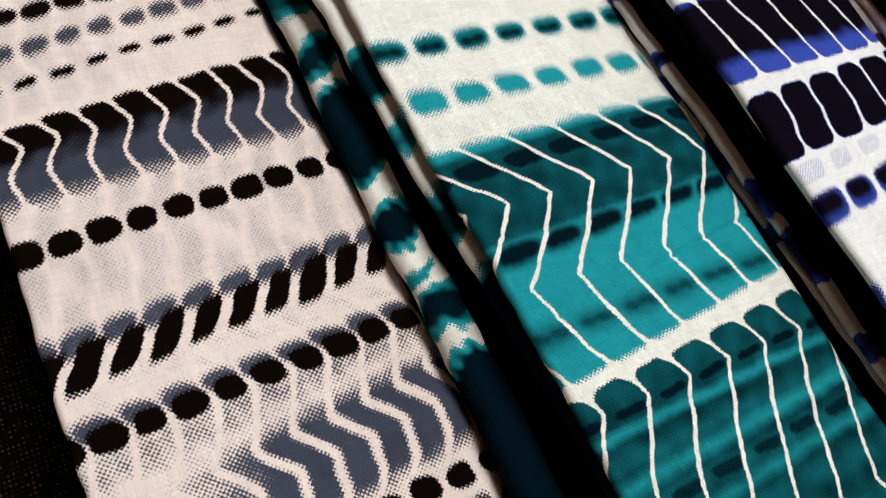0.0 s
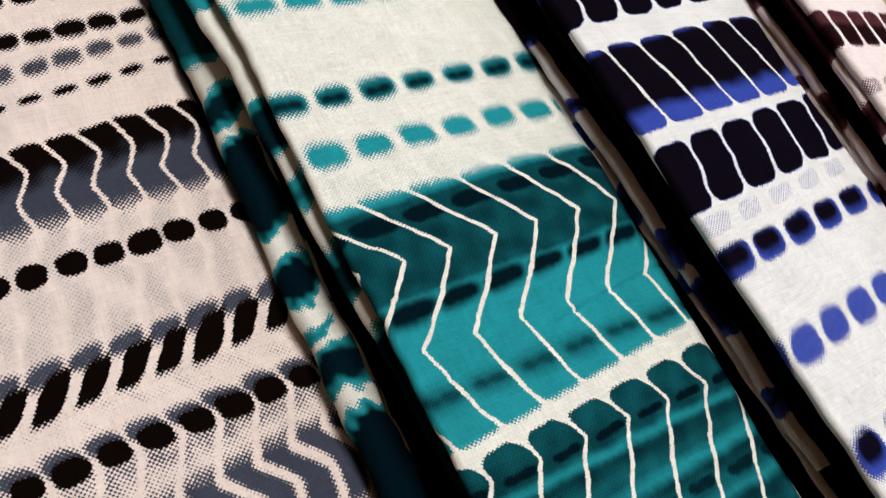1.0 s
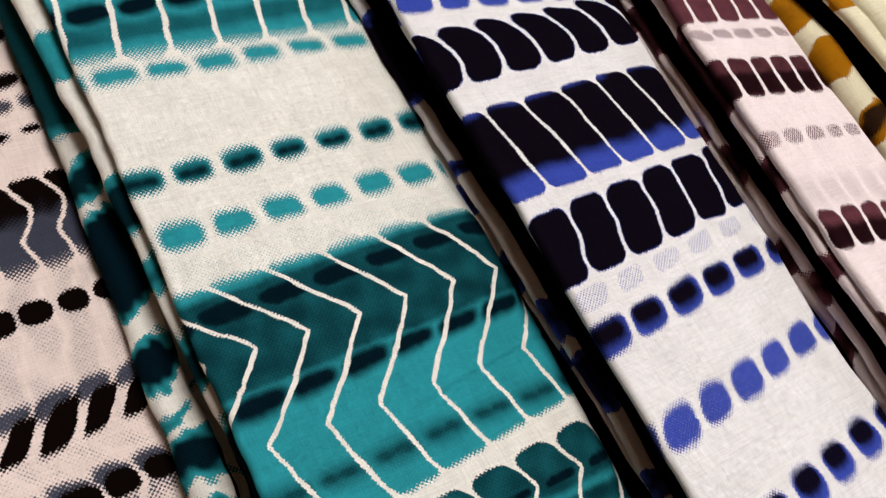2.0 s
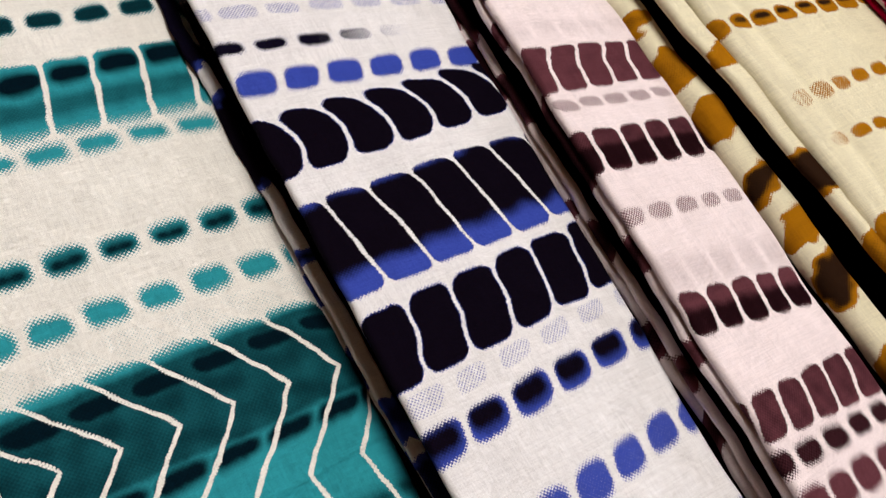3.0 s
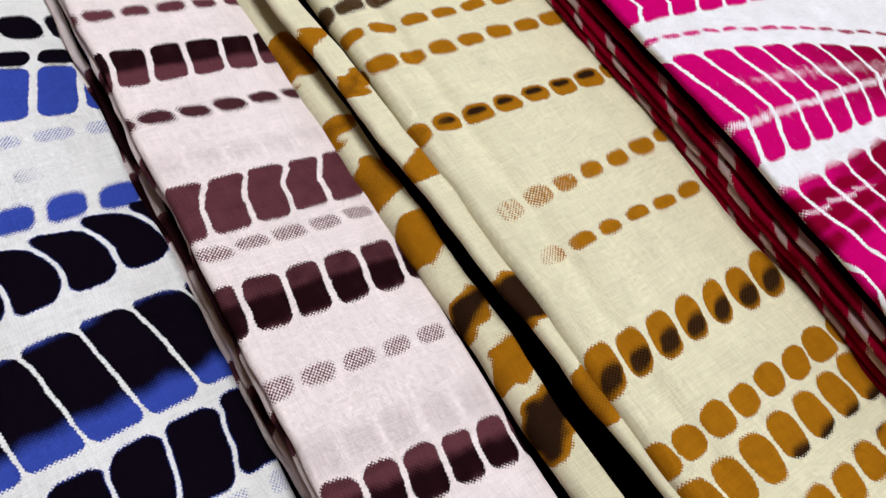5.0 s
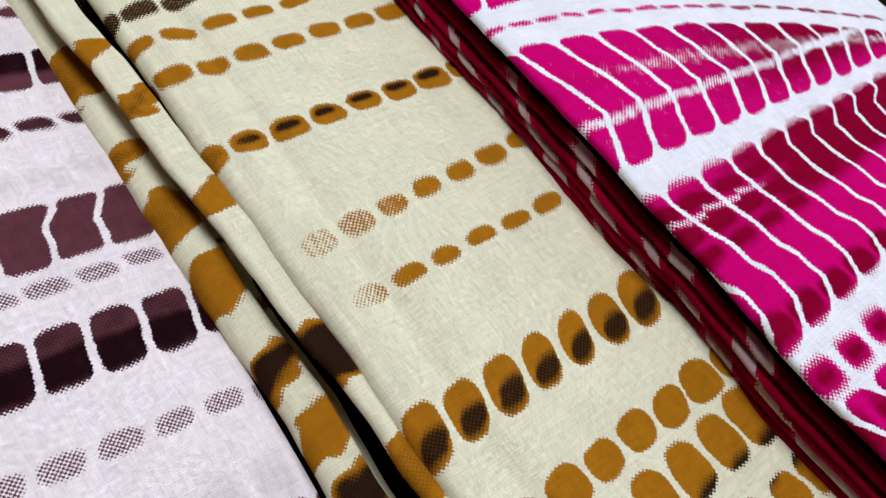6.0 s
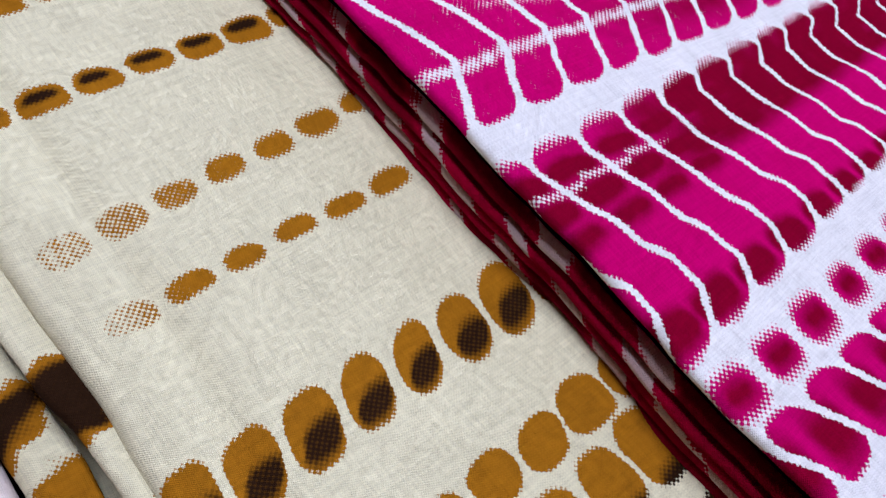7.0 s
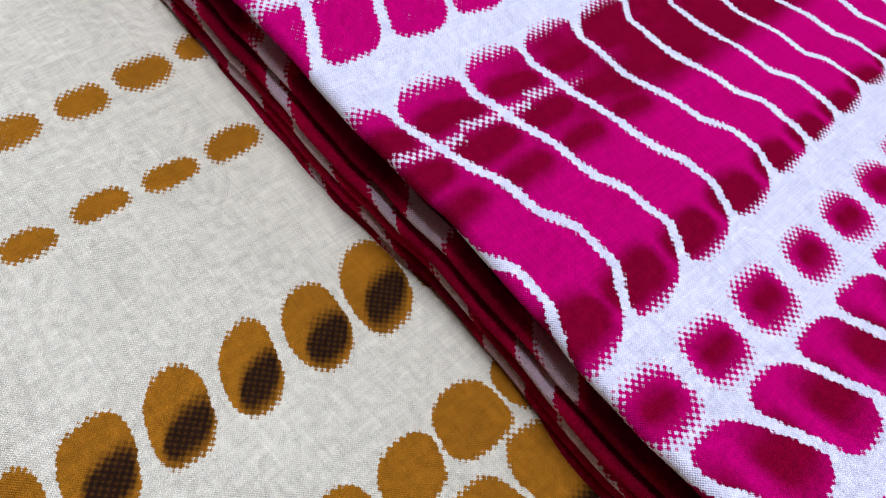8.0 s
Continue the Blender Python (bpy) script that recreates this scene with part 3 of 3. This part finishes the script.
TABLE_TOP = 0.718
table = tagged(new("display_table"), "display table draped in black bronze-flecked woven cloth", "table")
box_mesh("table_top", (-0.75, -0.45, TABLE_TOP - 0.034), (0.75, 0.55, TABLE_TOP - 0.004), plain_wall_material("brown_board", (0.16, 0.10, 0.06)), table, 0.003)
for lx in (-0.69, 0.69):
    for ly in (-0.39, 0.49):
        box_mesh("leg", (lx - 0.025, ly - 0.025, 0.0), (lx + 0.025, ly + 0.025, TABLE_TOP - 0.034), bpy.data.materials["brown_board"], table, 0.003)
cover = tagged(box_mesh("tablecloth", (-0.77, -0.47, TABLE_TOP - 0.004), (0.77, 0.57, TABLE_TOP), TABLE, None, 0.0015), "black woven tablecloth with fine bronze flecks on the display table", "tablecloth")

# ---------------------------------------------------------------- folded cloths
Y0, Y1, STEP_Y, STEP_S = -0.118, 0.175, 0.62, 0.55


class Folded:
    """One folded length of cotton: left crease x = xl + kl y at height zl, right edge x = xr + kr y at zr."""

    def __init__(self, key, name, label, edges, motif, sag=0.6, shift=0.0, relief=None, crease=1.4, roll=2.5):
        self.key, self.edges, self.motif, self.sag, self.relief, self.r, self.roll = key, edges, motif, sag, relief, crease, roll
        self.seed, self.shift = ord(key), shift
        self.root = tagged(new(name), label, "folded fabric", "folded printed cottons in a row on the table")

    def line(self, y):
        xl, kl, zl, xr, kr, zr = self.edges
        left, right = xl + kl * y, xr + kr * y
        left = left + 0.0005 * ripple(y * 1000, 0 * y, 60, self.seed + 5) + 0.00018 * ripple(y * 1000, 0 * y, 14, self.seed + 6)
        return left, right, zl + 0.0006 * ripple(y * 1000, 0 * y, 80, self.seed + 7), zr + 0.0006 * ripple(y * 1000, 0 * y, 70, self.seed + 8)

    def top(self):
        """The uppermost layer: round the left crease, over the top and down its right edge."""
        y = np.arange(Y0, Y1, STEP_Y / 1000)[:, None]
        xl, kl, zl, xr, kr, zr = self.edges
        width = 1000 * max(math.hypot(xr + kr * v - xl - kl * v, zr - zl) for v in (Y0, Y1))
        tail, roll = math.pi * self.r + 9, self.roll
        extra = 0.9 * roll + 5
        s = np.concatenate([np.arange(-tail, 0, 0.4), np.arange(0, width + extra, STEP_S)])[None, :]
        left, right, zl, zr = self.line(y)
        span = 1000 * np.hypot(right - left, zr - zl)
        ux, uz = 1000 * (right - left) / span, 1000 * (zr - zl) / span
        S, Y = np.broadcast_arrays(s, y * 1000)
        r = self.r
        t = np.clip(S, 0, span - roll)
        bulge = self.sag * np.sin(np.pi * np.clip(t / span, 0, 1)) + 0.22 * ripple(S, Y, 34, self.seed) + 0.10 * ripple(S, Y * 0.6, 11, self.seed + 1)
        if self.relief is not None:
            bulge = bulge + self.relief(S, Y)
        bulge = bulge * np.clip(t / 5, 0, 1)
        # right edge: rolls down, then hangs
        over = np.clip(S - (span - roll), 0, None)
        ang = np.clip(over / roll, 0, 1.9)
        rest = np.clip(over - roll * 1.9, 0, None)
        fx = t + roll * np.sin(ang) + rest * np.cos(1.9)
        fz = bulge - roll * (1 - np.cos(ang)) - rest * np.sin(1.9)
        # left crease: rolls under with radius r, then runs back inside
        under = np.clip(-S, 0, None)
        turn = np.clip(under / r, 0, math.pi)
        back = np.clip(under - math.pi * r, 0, None)
        fx = fx - r * np.sin(turn) + back + r
        fz = fz - r * (1 - np.cos(turn))
        X = left + (fx * ux - fz * uz) / 1000
        Z = zl + (fx * uz + fz * ux) / 1000
        co = np.stack([X, np.broadcast_to(y, X.shape), Z], -1)
        self.sheet("top_layer", co, S, Y, self.shift, 0.0)

    def sheet(self, name, co, S, Y, ds, dy, motif=None, material=None):
        ws = S + ds + 0.30 * ripple(S + ds, Y + dy, 13, self.seed + 2) + 0.10 * ripple(S + ds, Y + dy, 3.5, self.seed + 3)
        wy = Y + dy + 0.30 * ripple(S + ds, Y + dy, 15, self.seed + 4) + 0.10 * ripple(S + ds, Y + dy, 3.5, self.seed + 9)
        dye, deep, *rest = (motif or self.motif)(ws, wy)
        veil = rest[0] if rest else 0 * dye
        cloth = np.stack([S + ds, Y + dy, 0 * S], -1)
        return grid_mesh(name, co, material or COTTON[self.key], self.root, cloth, dye, deep, veil)

    def layer(self, dx, dz, r, ds, dy=0.0, length=18.0, start=None, stop=None, wander=0.5, squash=1.0, drift=0.0, lip=None, motif=None, material=None):
        """A lower fold whose rounded edge shows beside the crease: its leftmost line is dx mm right of the
        crease and dz mm above it, r its half thickness; ds, dy say which part of the print it shows."""
        y = np.arange(Y0 if start is None else start, Y1 if stop is None else stop, STEP_Y / 1000)[:, None]
        left, right, zl, zr = self.line(y)
        span = 1000 * np.hypot(right - left, zr - zl)
        ux, uz = 1000 * (right - left) / span, 1000 * (zr - zl) / span
        q = np.concatenate([np.arange(-(length if lip is None else lip + 0.8), 0, 0.5), np.linspace(0, math.pi * r, 15), math.pi * r + np.arange(0.8, length if lip is None else lip, 1.0)])[None, :]
        S, Y = np.broadcast_arrays(q, y * 1000)
        number = self.seed + abs(dx) * 7 + abs(dz)
        thick = r * (1 + 0.14 * ripple(Y, 0 * Y, 40, int(number) + 11))
        turn = np.clip(S / r, 0, math.pi)
        inside = np.where(S < 0, -S, np.clip(S - math.pi * r, 0, None))
        fx = inside - thick * np.sin(turn) + thick
        fz = thick * np.cos(turn) * squash
        if lip is not None:
            # past its lip the upper side dives into the gap behind the fold
            past = np.where(S < 0, np.clip(inside - lip + thick, 0, None), 0)
            dive = past * (1 - np.exp(-past / 1.6))
            fx, fz = fx - 0.96 * dive, fz - 1.1 * dive
        fx = fx + wander * ripple(Y, 0 * Y, 45, int(number) + 12) + 0.25 * wander * ripple(Y, 0 * Y, 12, int(number) + 13) + drift * Y / 100
        fz = fz + 0.4 * wander * ripple(Y, 0 * Y, 50, int(number) + 14)
        X = left + (dx + fx * ux - fz * uz) / 1000
        Z = zl + (dz + fx * uz + fz * ux) / 1000
        co = np.stack([X, np.broadcast_to(y, X.shape), Z], -1)
        return self.sheet("folded_layer", co, S, Y, ds, dy, motif, material)

    def bulk(self, drop, count=3):
        """The plain inner folds beneath, down to the table, coloured black for the shade in the gaps."""
        xl, kl, zl, xr, kr, zr = self.edges
        y = np.linspace(Y0, Y1, 60)[:, None]
        left, right, zl, zr = self.line(y)
        for i in range(count):
            f = (i + 0.5) / count
            a = np.linspace(0, 2 * math.pi, 41)[None, :]
            ca, sa = np.cos(a), np.sin(a)
            ca, sa = np.sign(ca) * np.abs(ca) ** 0.3, np.sign(sa) * np.abs(sa) ** 0.6
            side = (ca + 1) / 2
            lo, hi = left + 0.007, right - 0.002
            x = lo + (hi - lo) * side
            top = (zl - drop / 1000) + (zr - 0.004 - zl + drop / 1000) * side
            base = TABLE_TOP + 0.0006
            h = (top - base) / count
            z = base + h * (i + 0.5) + h * 0.49 * sa
            X, Z = np.broadcast_arrays(x, z)
            co = np.stack([X, np.broadcast_to(y, X.shape), Z], -1)
            S, Y = np.broadcast_arrays(a * 12.0, y * 1000)
            self.sheet("inner_layer", co, S, Y, 9.0 * i, 14.0, material=GAP_SHADE)


def relief_blue(S, Y):
    """Soft diagonal wrinkles near the right edge."""
    d = (S - 62) * 0.62 + (Y + 22) * 0.78
    e = (S - 60) * 0.9 + (Y + 62) * 0.35
    return 0.7 * np.exp(-((d / 2.2) ** 2)) * np.clip((S - 38) / 14, 0, 1) + 0.8 * np.exp(-((e / 3.0) ** 2)) * np.clip((-36 - Y) / 10, 0, 1)


def relief_teal(S, Y):
    """A pressed crease across the cloth."""
    d = Y + 33.2 - 0.13 * S
    return -0.75 * np.exp(-((d / 0.5) ** 2)) * (np.clip((S - 34) / 6, 0, 1) + 0.5 * np.clip((12 - S) / 4, 0, 1)) + 0.2 * np.exp(-(((d - 1.2) / 1.2) ** 2)) * np.clip((S - 34) / 6, 0, 1)


def relief_ochre(S, Y):
    """A soft roll along the crease with a shallow valley beside it, and faint folds."""
    a = 9.0 + 0.03 * Y + 1.2 * ripple(Y, 0 * Y, 70, 77)
    return 0.9 * np.exp(-(((S - a + 7) / 4.5) ** 2)) - 0.9 * np.exp(-(((S - a - 1.5) / 2.6) ** 2)) + 0.35 * np.exp(-(((S - a - 8) / 4) ** 2)) - 0.25 * np.exp(-(((S - a - 19) / 3.5) ** 2))


def relief_magenta(S, Y):
    return 0.3 * np.sin((S + 0.4 * Y) / 17)


def strip(marks, slant=0.3, seed=1, blur=1.8):
    """The print as it shows on a narrow folded edge: blots from y low to high with their depth of dye."""

    def motif(S, Y):
        rag = 1.5 * ripple(S, Y, 20, seed) + 0.8 * ripple(S, Y, 6, seed + 1)
        y = Y + slant * S + rag
        dye, deep = -1.0 + 0 * Y, 0 * Y
        for low, high, depth in marks:
            # rounded blots, each about its own place across the fold
            side = 2.5 * hashed(low + 0.5, seed)
            inside = np.minimum(y - low, high - y) - 0.07 * np.clip(np.abs(S - side) - 1, 0, 9) ** 2
            dye = np.maximum(dye, np.clip(0.5 + inside / blur, -1, 1.2))
            deep = np.maximum(deep, depth * np.clip((inside - 0.4) / 3.2, 0, 1))
        return dye, deep

    return motif


grey = Folded("K", "folded_fabric", "folded pinkish-white cotton printed with black and slate zigzags and dots",
              (-0.2400, -0.05, 0.787, -0.1600, -0.07, 0.772), print_grey, sag=0.8, shift=0.4, roll=5.0)
grey.top()
grey.layer(1.2, -5.5, 1.8, 30, 12)
grey.layer(1.8, -10.0, 2.0, 52, -8)
grey.bulk(12)

teal = Folded("T", "folded_fabric", "folded off-white cotton printed with teal cells, dashes and zigzag lines",
              (-0.1446, -0.072, 0.7955, -0.0665, -0.035, 0.7785), print_teal, sag=0.5, relief=relief_teal, shift=0.8, roll=8.0)
teal.top()
teal.layer(-16.0, -18.0, 3.9, 0, wander=0.7, lip=9.0, drift=1.6,
           motif=strip([(74, 200, 0.7), (54, 67, 0.85), (21, 51.5, 0.9), (1, 14, 0.97), (-9, -4, 0.7), (-24, -11, 0.9), (-200, -27, 0.97)], 0.3, 3, 2.2))
# unseen rolls under the outer fold, black to paint the gap's shade
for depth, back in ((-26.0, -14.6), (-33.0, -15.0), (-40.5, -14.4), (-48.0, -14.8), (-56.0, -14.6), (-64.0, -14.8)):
    teal.layer(back, depth, 3.9, 30, 10, lip=7.0, material=GAP_SHADE)
teal.layer(-3.0, -7.0, 2.1, 0, wander=0.6, lip=6.0, drift=-4.0,
           motif=strip([(84, 100, 0.2), (36, 52, 0.85), (21, 29, 0.6), (-6, 9, 0.8), (-200, -12, 0.97)], 0.3, 6, 3.0))
teal.bulk(16)

blue = Folded("B", "folded_fabric", "folded white cotton printed with black and royal blue cells and dots",
              (-0.0628, -0.058, 0.7945, 0.0050, 0.0, 0.7770), print_blue, sag=0.7, relief=relief_blue, shift=0.5, roll=5.0)
blue.top()
blue.layer(-4.9, -17.6, 0.8, 0, wander=0.45, start=-0.092, lip=2.2, drift=-5.0, motif=strip([(58, 66, 0.5), (44, 50, 0.4), (13, 22, 0.6), (-10, 0, 0.8), (-34, -28, 0.6)], 0.3, 9))
blue.layer(-4.2, -14.2, 1.2, 0, wander=0.5, start=-0.084, lip=3.6, drift=-3.0,
           motif=strip([(92, 200, 0.9), (49, 82, 1.0), (25, 31, 1.0), (-26, -15, 0.6), (-47, -30, 0.75), (-70, -63, 0.8)], 0.2, 12))
# solid black fold: its colour holds the shade of the gap under the crease
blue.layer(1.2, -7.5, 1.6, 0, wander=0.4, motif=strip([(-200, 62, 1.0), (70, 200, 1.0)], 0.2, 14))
blue.bulk(18)

maroon = Folded("P", "folded_fabric", "folded pale pink cotton printed with maroon cells and dotted rows",
                (0.0108, -0.010, 0.790, 0.0578, 0.0, 0.771), print_maroon, sag=0.4, shift=0.7, roll=3.5)
maroon.top()
maroon.layer(-5.8, -15.0, 1.7, 0, wander=0.5, lip=3.6, drift=-2.2, motif=strip([(80, 106, 0.9), (52, 74, 0.9), (9, 15, 0.6), (-35, -22, 0.7), (-62, -52, 0.7)], 0.3, 17))
maroon.layer(-4.0, -12.2, 1.2, 0, wander=0.5, lip=2.2, drift=-1.6, motif=strip([(72, 110, 0.8), (38, 60, 0.7), (-6, 6, 0.8), (-45, -36, 0.7)], 0.3, 19))
maroon.layer(-1.9, -4.2, 1.4, 0, wander=0.5, lip=3.0, motif=strip([(92, 101, 0.8), (62, 68, 0.8), (12, 42, 0.75), (-14, -4, 0.8), (-40, -34, 0.6)], 0.4, 22))
maroon.bulk(15)

ochre = Folded("Y", "folded_fabric", "folded cream cotton printed with ochre and dark brown dots",
               (0.0772, -0.060, 0.7828, 0.1480, -0.005, 0.7657), print_ochre, sag=0.2, relief=relief_ochre, crease=3.4, shift=6.1, roll=5.0)
ochre.top()
ochre.layer(-19.0, -11.8, 4.2, 0, wander=0.4, lip=9.0,
            motif=strip([(82, 99, 0.35), (58, 66, 0.4), (35, 49, 0.3), (14, 29, 0.15), (-8, 3, 1.0), (-25, -14, 0.2), (-44, -29, 1.0), (-70, -58, 0.4)], 0.3, 25, 2.6))
# hidden supporting rolls, blackened so the gap beside them reads as shade
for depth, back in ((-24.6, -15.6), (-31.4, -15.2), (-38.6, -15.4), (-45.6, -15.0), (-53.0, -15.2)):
    ochre.layer(back, depth, 3.6, 20, 10, lip=5.0, material=GAP_SHADE)
ochre.layer(-6.2, -3.0, 1.7, 0, wander=0.4, lip=7.4, drift=-5.0,
            motif=strip([(112, 122, 0.2), (84, 92, 0.1), (65, 72, 0.5), (33, 40, 0.15), (-15, 1, 1.0), (-43, -29, 0.3)], 0.3, 27, 2.0))
ochre.bulk(17)

magenta = Folded("M", "folded_fabric", "folded white cotton printed with magenta and crimson cells in wavy bands",
                 (0.1488, -0.040, 0.7834, 0.3000, -0.02, 0.7275), print_magenta, sag=0.2, relief=relief_magenta, crease=1.2, shift=6.0)
magenta.top()
# stacked lower folds, their print darkened for the shade between them
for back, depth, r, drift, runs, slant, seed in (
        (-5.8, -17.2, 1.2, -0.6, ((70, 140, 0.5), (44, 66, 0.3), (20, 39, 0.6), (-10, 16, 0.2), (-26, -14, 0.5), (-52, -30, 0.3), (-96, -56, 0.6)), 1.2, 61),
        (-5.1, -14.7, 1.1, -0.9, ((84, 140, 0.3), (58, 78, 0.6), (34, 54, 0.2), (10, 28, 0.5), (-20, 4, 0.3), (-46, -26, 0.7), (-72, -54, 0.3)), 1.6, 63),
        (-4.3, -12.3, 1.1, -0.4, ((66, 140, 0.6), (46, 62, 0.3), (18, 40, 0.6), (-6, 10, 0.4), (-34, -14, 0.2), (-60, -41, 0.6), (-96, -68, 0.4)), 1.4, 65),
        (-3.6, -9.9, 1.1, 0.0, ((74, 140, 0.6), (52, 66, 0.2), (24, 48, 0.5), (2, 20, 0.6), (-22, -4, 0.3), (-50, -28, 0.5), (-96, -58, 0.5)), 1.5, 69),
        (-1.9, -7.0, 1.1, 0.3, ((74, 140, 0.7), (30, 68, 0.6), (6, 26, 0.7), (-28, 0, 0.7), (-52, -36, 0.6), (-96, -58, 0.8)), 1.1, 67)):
    magenta.layer(back, depth, r, 0, wander=0.25, lip=2.6, drift=drift, motif=strip(runs, slant, seed, 2.6), material=SHADED_CRIMSON)
magenta.bulk(14, 2)
